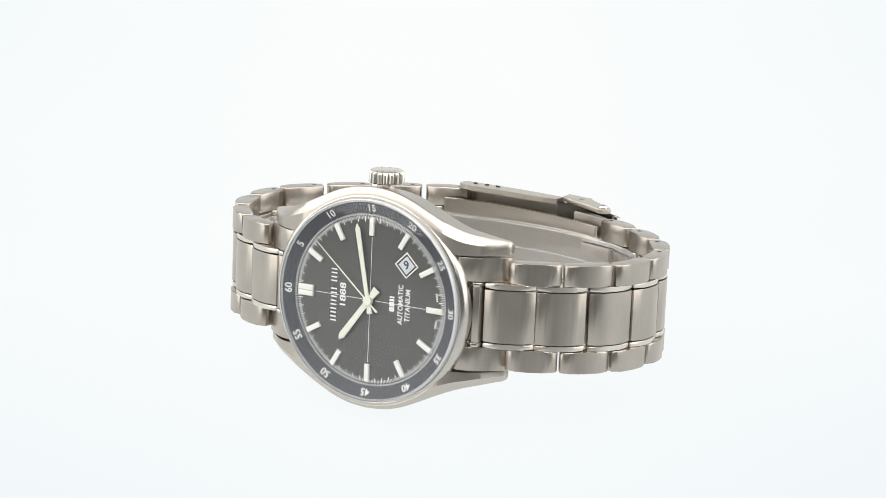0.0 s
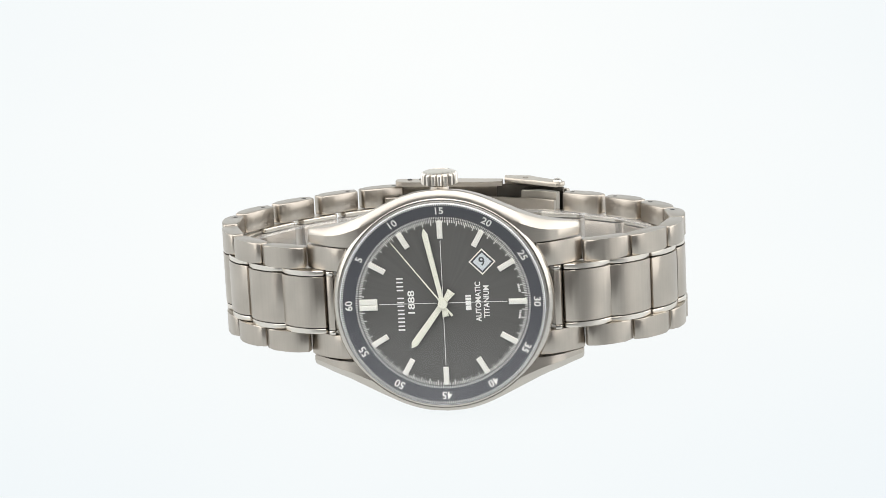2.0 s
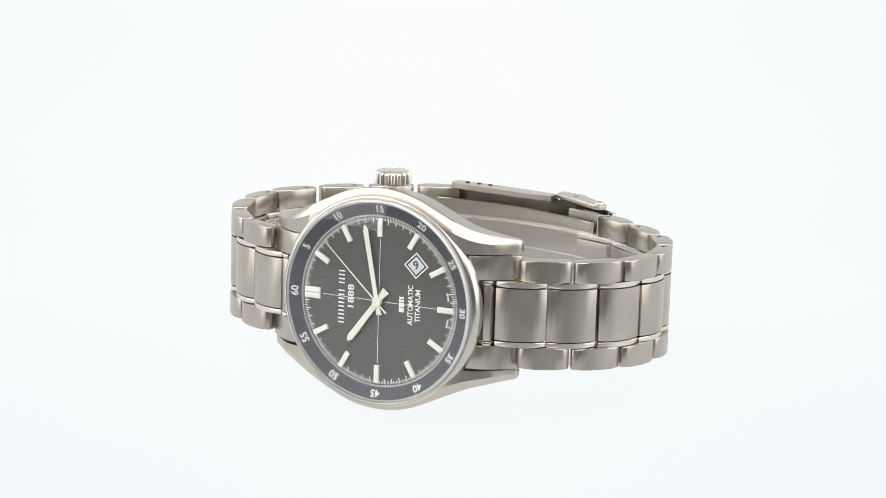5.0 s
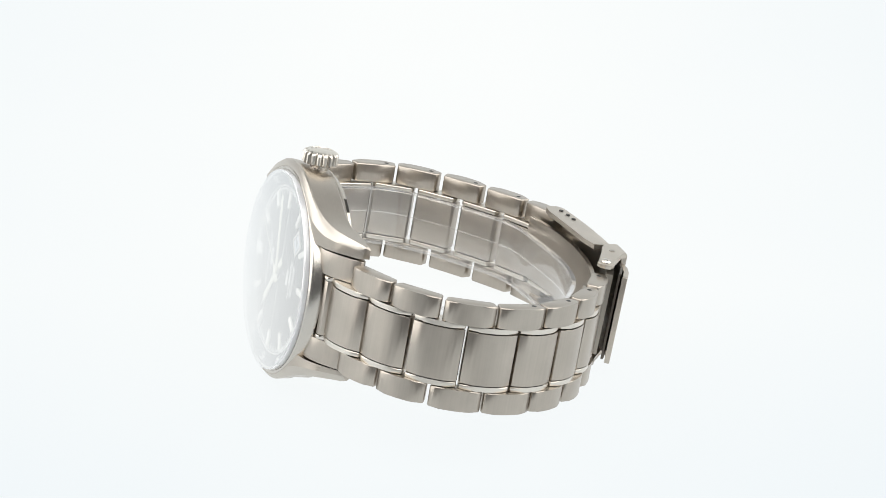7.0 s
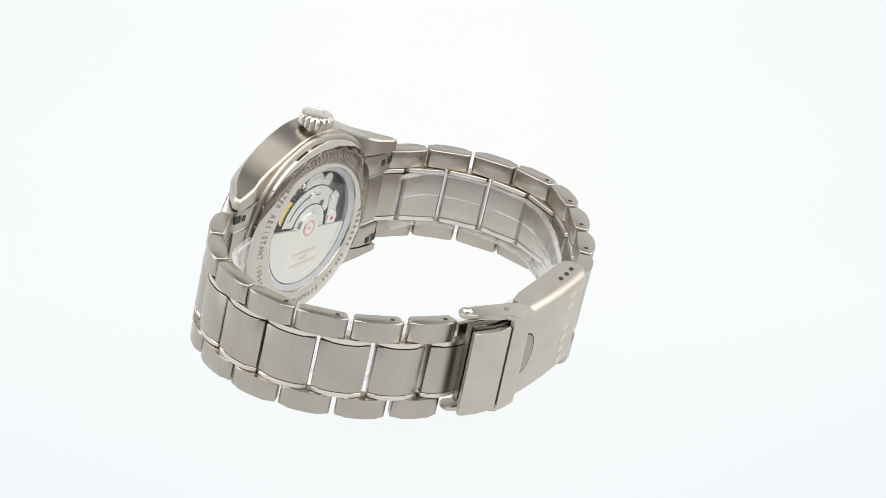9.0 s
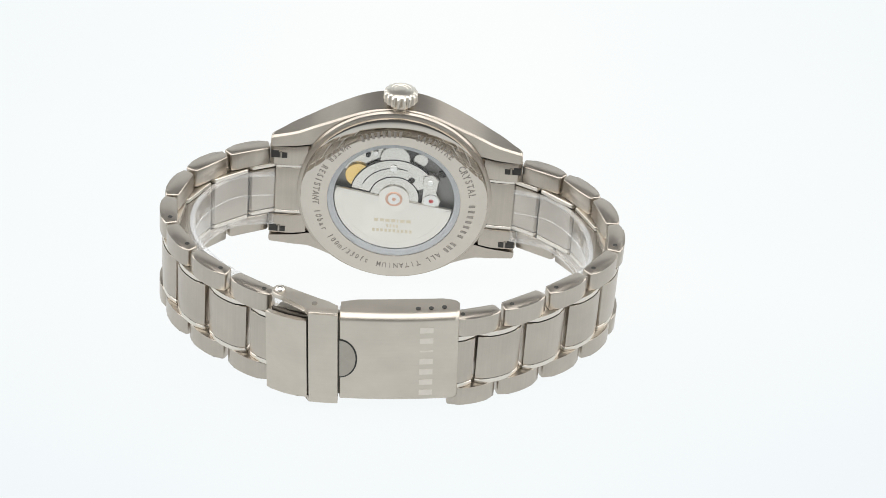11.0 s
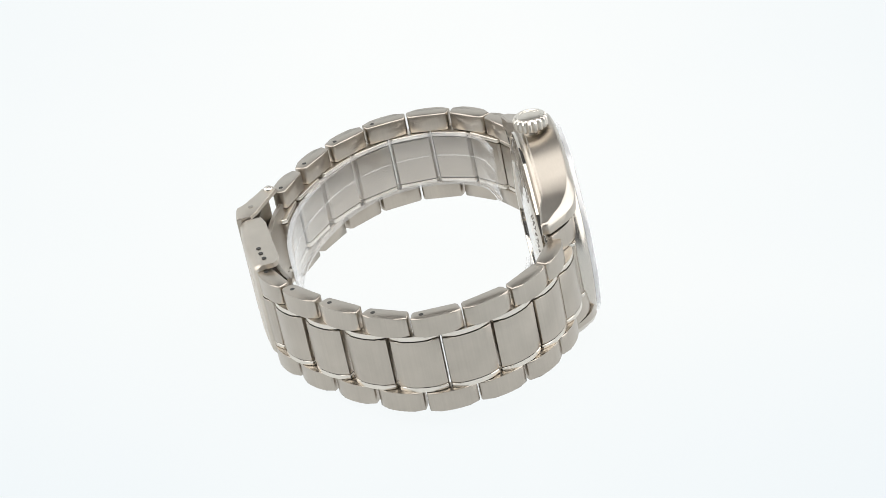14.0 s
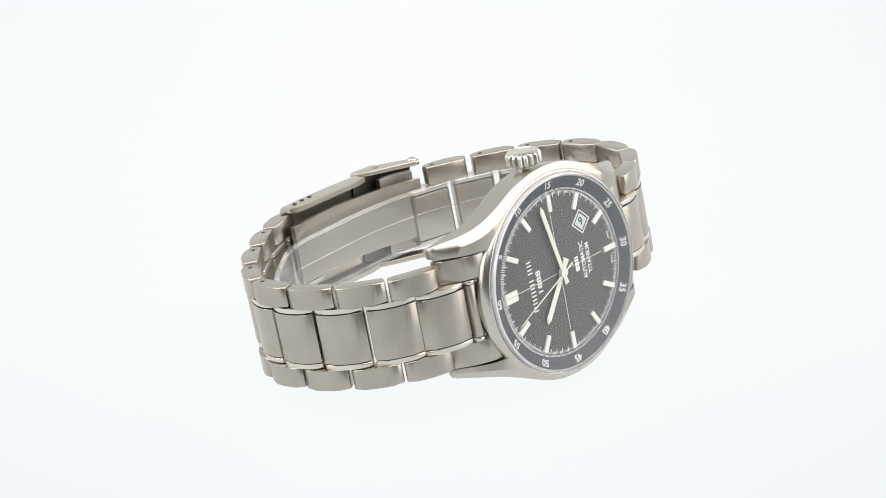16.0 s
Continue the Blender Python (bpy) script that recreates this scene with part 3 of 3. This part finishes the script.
for path, drop, count in ((T_PATH, T_DROP, 7), (U_PATH, U_DROP, 8)):
    for k in range(count):
        for side in (1, -1):
            at = seat(path, drop, k, k + 1, side * 7.43)
            if outer is None:
                outer = part("outer_link", prism(bmesh.new(), link_profile(4.36, 0.72, 2.5), -OUTER_W / 2, OUTER_W / 2, 0.25, 2), SATIN, watch, "satin titanium side link", 50, at)
                ob = outer
            else:
                ob = again("outer_link", outer, watch, at)
                tagged(ob, "satin titanium side link")
            if side == 1 and k >= 3:
                end = 2.4 if path is T_PATH else -2.4
                ha = mm_pose(end, -0.15, OUTER_W / 2 + 0.02)
                if hole is None:
                    # no real hole: a dark disc carries its shade
                    bm = bmesh.new()
                    bmesh.ops.create_circle(bm, cap_ends=True, segments=20, radius=0.42)
                    ret = bmesh.ops.extrude_face_region(bm, geom=list(bm.faces))
                    bmesh.ops.translate(bm, verts=[g for g in ret["geom"] if isinstance(g, bmesh.types.BMVert)], vec=(0, 0, -0.4))
                    hole = part("pin_hole", bm, DARK, ob, "dark disc painting the shade in a pin hole", 30, ha)
                else:
                    again("pin_hole", hole, ob, ha)
    for k in range(count + 1):
        at = seat(path, drop, k - 0.5, k + 0.5, 0.0)
        if k == 0:
            d = 1 if path is T_PATH else -1
            at = mm_pose(d * 24.0, 5.5, 0, 0, 0, d * 26.0)
        if k == count:
            at = seat(path, drop, k - 0.5, k, 0.0) @ mm_pose(1.9 if path is T_PATH else -1.9, 0.75, 0, 0, 0, 12 if path is T_PATH else -12)
        if centre is None:
            centre = part("centre_link", prism(bmesh.new(), link_profile(4.33, 0.85, 2.7), -CENTER_W, CENTER_W, 0.14, 2), SATIN, watch, "satin titanium centre link", 25, at)
            ob = centre
        else:
            ob = tagged(again("centre_link", centre, watch, at), "satin titanium centre link")
        for side in (1, -1):
            sa = mm_pose(0, 0.05, side * 5.1)
            if strip is None:
                strip = part("edge_strip", prism(bmesh.new(), link_profile(4.31, 0.86, 2.6), -0.43, 0.43, 0.22, 3), STRIP, ob, "polished link edge", 30, sa)
            else:
                again("edge_strip", strip, ob, sa)

# end links between the lugs
for d in (1, -1):
    o = [(d * 14.0, 2.7), (d * 16.2, 0.95), (d * 17.4, 1.05), (d * 18.6, 1.55), (d * 19.8, 2.35), (d * 21.0, 3.35), (d * 22.4, 4.6), (d * 23.3, 5.5), (d * 23.6, 6.0), (d * 23.5, 6.5), (d * 22.8, 7.0), (d * 19.0, 6.9), (d * 16.5, 6.2)]
    bm = bmesh.new()
    for z0, z1 in ((5.65, 9.72), (-9.72, -5.65)):
        prism(bm, o, z0, z1, 0.15, 2)
    el = part("end_link", bm, SATIN, watch, "satin end piece fitted between the lugs", 25)
    o2 = [(d * 15.6, 2.7), (d * 18.8, 2.7), (d * 18.9, 1.75), (d * 19.5, 1.8), (d * 19.95, 2.05), (d * 20.15, 2.5), (d * 20.15, 3.6), (d * 20.4, 4.7), (d * 22.4, 5.7), (d * 22.4, 6.6), (d * 19.3, 6.5), (d * 16.5, 6.2)]
    part("end_link_bridge", prism(bmesh.new(), o2, -4.75, 4.75, 0.08, 2), SATIN, el, "", 25)
    o3 = [(x, y - 0.12 if y < 3 else y) for x, y in o2]
    for z in (5.18, -5.18):
        part("end_link_strip", prism(bmesh.new(), o3, z - 0.34, z + 0.34, 0.15, 2), POLISH, el, "polished strip", 25)
    for z in (8.3, -8.3):
        # slot shade laid on as a dark slab
        bm = slab(bmesh.new(), [(d * 20.3, z - 1.0), (d * 23.3, z - 1.0), (d * 23.3, z + 0.5), (d * 21.9, z + 0.5), (d * 21.9, z + 0.1), (d * 20.3, z + 0.1)], 7.07, 6.7)
        part("spring_bar_slot", bm, DARK, el, "dark slab painting the shade in an open spring bar slot")
        bm = bmesh.new()
        bmesh.ops.create_cone(bm, cap_ends=True, segments=16, radius1=0.22, radius2=0.22, depth=1.3)
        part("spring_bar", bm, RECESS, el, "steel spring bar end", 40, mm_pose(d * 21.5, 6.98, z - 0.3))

# clasp
ZC, HW = 0.0, 9.15


def shell(pts, thick, z0, z1, bevel=0.15):
    """A bent sheet: a path in x, y given thickness towards +y's far side, drawn out along z."""
    p = np.array(pts, float)
    t = np.gradient(p, axis=0)
    t /= np.linalg.norm(t, axis=1)[:, None]
    nrm = np.stack([t[:, 1], -t[:, 0]], 1)
    q = p + nrm * thick
    return prism(bmesh.new(), [tuple(v) for v in p] + [tuple(v) for v in q[::-1]], z0, z1, bevel, 2)


def clasp_y(x):
    return 59.55 - 0.0048 * (x - 4.5) ** 2


def folded_cover(xs, face, low, half, r, thick):
    """A sheet folded down at both long edges with a soft bend: face(x) is its outer height, low(x) where its sides end."""
    bm, rows = bmesh.new(), []
    for x in xs:
        def section(h, top, rr):
            out = [(low(x), -h)]
            out += [(top - rr + rr * math.sin(radians(a)), -h + rr - rr * math.cos(radians(a))) for a in range(0, 91, 15)]
            out += [(top - rr + rr * math.cos(radians(a)), h - rr + rr * math.sin(radians(a))) for a in range(0, 91, 15)]
            return out + [(low(x), h)]
        ring = section(half, face(x), r) + section(half - thick, face(x) - thick, max(0.2, r - thick))[::-1]
        rows.append([bm.verts.new((x, y, z)) for y, z in ring])
    n = len(rows[0])
    for p, q in zip(rows, rows[1:]):
        for k in range(n):
            bm.faces.new((p[k], p[(k + 1) % n], q[(k + 1) % n], q[k]))
    for end in (rows[0], rows[-1]):
        for k in range(n // 2 - 1):
            bm.faces.new((end[k], end[k + 1], end[n - 2 - k], end[n - 1 - k]))
    return bm


def clasp_low(x):
    return float(np.interp(x, (-13.6, -13.0, -11.0, -2.0, 4.0, 6.6), (54.4, 53.6, 53.2, 54.1, 54.6, 55.4)))


COVER = [-13.6, -13.5, -13.2, -12.8] + list(np.linspace(-12, 6.3, 15)) + [6.5, 6.6]


def cover_face(x):
    return clasp_y(x) - 0.5 * max(0.0, (-12.8 - x) / 0.8) ** 2 - (0.12 if x > 6.55 else 0.0)


clasp = part("clasp", folded_cover(COVER, cover_face, clasp_low, HW, 1.5, 0.9), WORN, watch, "folding titanium clasp cover with worn satin face", 40, mm_pose(0, 0, 1.71, 0, 2.29, 0))
for i in range(3):
    x = -6.6 - 2.2 * i
    # dark plug in place of the hole's shade
    bm = bmesh.new()
    bmesh.ops.create_cone(bm, cap_ends=True, segments=20, radius1=0.42, radius2=0.42, depth=0.3)
    part("adjust_hole", bm, DARK, clasp, "dark disc painting the shade in an adjustment hole", 30, mm_pose(x, 56.6 - 0.018 * (x + 5.4) ** 2 - 0.105 * i, ZC + HW))
# round thumb notch beside the bracket, its shade painted as two raised half-discs
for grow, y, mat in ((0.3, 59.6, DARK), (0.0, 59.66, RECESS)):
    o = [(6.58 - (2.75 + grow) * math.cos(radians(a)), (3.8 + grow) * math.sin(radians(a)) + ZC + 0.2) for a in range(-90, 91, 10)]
    part("thumb_notch", slab(bmesh.new(), o, y, 59.2), mat, clasp, "rounded thumb recess, its shade painted on flat half-discs")
bm = bmesh.new()
for i in range(7):
    tmp = bmesh.new()
    bmesh.ops.create_cube(tmp, size=1.0)
    tmp.transform(Matrix.Translation((-8.2, clasp_y(-8.2) + 0.01, ZC - 6.9 + 2.2 * i)) @ Matrix.Rotation(radians(7.0), 4, "Z") @ Matrix.Diagonal((2.3, 0.05, 1.15 if i != 4 else 0.35, 1)))
    keep = bpy.data.meshes.new("bars")
    tmp.to_mesh(keep)
    tmp.free()
    bm.from_mesh(keep)
    bpy.data.meshes.remove(keep)
part("clasp_mark", bm, PALE_ETCH, clasp, "pale etched maker's mark as blocks")
# fold-over bracket and flap
part("bracket", shell([(x, clasp_y(x) + 0.35) for x in np.linspace(6.9, 11.9, 6)], 0.9, ZC - HW - 0.25, ZC + HW + 0.25, 0.2), WORN, clasp, "fold-over safety bracket", 30)
for s in (1, -1):
    o = [(6.9, 59.7), (11.9, 59.5), (12.6, 57.9), (16.6, 55.2), (17.9, 54.6), (18.6, 53.7), (18.5, 52.6), (17.9, 51.9), (17.0, 51.7), (12.5, 54.2), (8.6, 56.0), (7.0, 57.2)]
    z = ZC + s * HW
    part("bracket_ear", prism(bmesh.new(), o, z - 0.45, z + 0.45, 0.2, 2), WORN, clasp, "", 30)
    bm = bmesh.new()
    bmesh.ops.create_uvsphere(bm, u_segments=20, v_segments=10, radius=0.95)
    bm.transform(Matrix.Diagonal((1, 1, 0.7, 1)))
    part("pivot_head", bm, POLISH, clasp, "polished pivot head", 60, mm_pose(17.2, 53.2, z + s * 0.45))
    bm = bmesh.new()
    bmesh.ops.create_cone(bm, cap_ends=True, segments=20, radius1=0.5, radius2=0.5, depth=0.2)
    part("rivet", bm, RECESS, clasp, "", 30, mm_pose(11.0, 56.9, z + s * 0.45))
part("flap", shell([(12.25, 59.4), (14.0, 59.1), (16.3, 58.4), (18.5, 57.35), (19.4, 56.8)], 0.9, ZC - HW + 0.45, ZC + HW - 1.5, 0.2), WORN, clasp, "lifting end of the clasp", 30)
# dark sheet stands in for the shade in the slit under the flap
part("gap_shade_sheet", shell([(5.5, 58.5), (9.0, 58.6), (13.2, 58.2), (15.0, 57.7), (17.4, 56.6), (18.4, 55.9)], 0.4, ZC - HW + 0.9, ZC + HW - 1.1, 0.1), GAP, clasp, "dark sheet painting the shade under the flap", 30)
# added filler: blocks the view through the clasp and paints the gap's shade
part("gap_filler", shell([(10.5, 57.0), (13.2, 56.6), (15.0, 56.1), (17.6, 54.9)], 1.4, ZC - HW + 1.4, ZC + HW - 1.7, 0.2), RECESS, clasp, "shade-coloured filler added to close the gap inside the clasp", 30)
# folded blades inside
blade = [(x, 55.2 - 0.011 * x * x) for x in np.linspace(-15.5, 17.0, 16)]
part("inner_blade", shell(blade, 0.8, ZC - 5.0, ZC + 6.3, 0.15), SATIN_CASE, clasp, "curved inner folding blade", 30)

# ---- clear plastic cuff inside the bracelet ----
cuff = new("plastic_cuff")
tagged(cuff, "clear plastic display cuff inside the bracelet", "display cuff")
ring = [(22.3, 10.2)] + [(p[0] - 3.3 * n[0], p[1] - 3.3 * n[1]) for p, n in (((31.4, 9.5), (0.6, -0.8)), ((37.0, 16.2), (0.86, -0.5)), ((39.3, 24.8), (1, 0)), ((37.9, 33.6), (0.9, 0.4)), ((33.1, 41.3), (0.72, 0.7)), ((26.1, 47.1), (0.58, 0.81)))]
ring += [(15.0, 49.3), (4.0, 51.6), (-8.0, 51.4)]
ring += [(p[0] - 3.3 * n[0], p[1] - 3.3 * n[1]) for p, n in (((-19.4, 53.1), (-0.5, 0.87)), ((-27.2, 47.7), (-0.6, 0.8)), ((-34.2, 41.2), (-0.75, 0.66)), ((-39.2, 33.6), (-0.92, 0.4)), ((-39.7, 24.7), (-1, 0)), ((-37.0, 16.2), (-0.86, -0.5)), ((-31.4, 9.5), (-0.6, -0.8)))] + [(-22.3, 10.2)]
curve = catmull(ring, 6)


def cuff_band(z0, z1, push0, push1):
    p = np.array(curve)
    t = np.gradient(p, axis=0)
    t /= np.linalg.norm(t, axis=1)[:, None]
    nrm = np.stack([-t[:, 1], t[:, 0]], 1)
    a, b = p + nrm * push0, p + nrm * push1
    return prism(bmesh.new(), [tuple(v) for v in a] + [tuple(v) for v in b[::-1]], z0, z1)


band = part("band", cuff_band(-4.6, 5.6, 0.0, 0.35), PLASTIC, cuff, "thin clear band", 40)
r1 = part("rim", cuff_band(5.6, 6.1, -0.05, 0.75), PLASTIC_RIM, cuff, "thicker clear rim", 40)
r2 = part("rim", cuff_band(-5.1, -4.6, -0.05, 0.75), PLASTIC_RIM, cuff, "thicker clear rim", 40)
seam = part("seam", cuff_band(1.2, 1.36, 0.35, 0.5), PLASTIC_RIM, cuff, "fine moulding line", 40)
for o in (band, r1, r2, seam):
    o.visible_shadow = False

# ---- turning ----
TURN = [(0.0, -26.55), (0.5, -18.53), (1.0, -11.34), (1.5, -5.93), (2.0, -1.50), (2.5, 0.0), (3.0, -0.53), (3.2, -1.78), (3.5, -4.1), (4.0, -9.2), (4.5, -15.6), (5.0, -23.4),
        (5.3, -28.83), (5.5, -32.66), (6.0, -43.51), (6.5, -54.57), (7.0, -68.10), (7.5, -81.08), (8.0, -95.08), (8.5, -108.11), (9.0, -122.23), (9.2, -127.63),
        (9.5, -136.0), (10.0, -150.1), (10.5, -164.3), (11.0, -178.6), (11.3, -187.11), (11.5, -192.52), (12.0, -206.38), (12.5, -219.16), (13.0, -233.04), (13.5, -245.82), (14.0, -259.72),
        (14.5, -272.46), (15.0, -286.27), (15.5, -298.88), (16.0, -311.60)]


def motions():
    rows = [(t, pose(0, 0, 0, 0, 0, a) @ REST) for t, a in TURN]
    walk(watch, rows)
    walk(cuff, rows)
    sweep = [(0.0, 6.8), (1.0, 7.8), (2.0, 8.75), (2.6, 9.15), (3.2, 8.85)] + [(t, 12.12 - t) for t in (4.0, 5.0, 6.0, 7.0, 8.0, 9.0, 10.0, 11.0, 12.0, 13.0, 14.0, 15.0, 16.0)]
    walk(seconds, [(t, hour_turn(s)) for t, s in sweep])


motions()
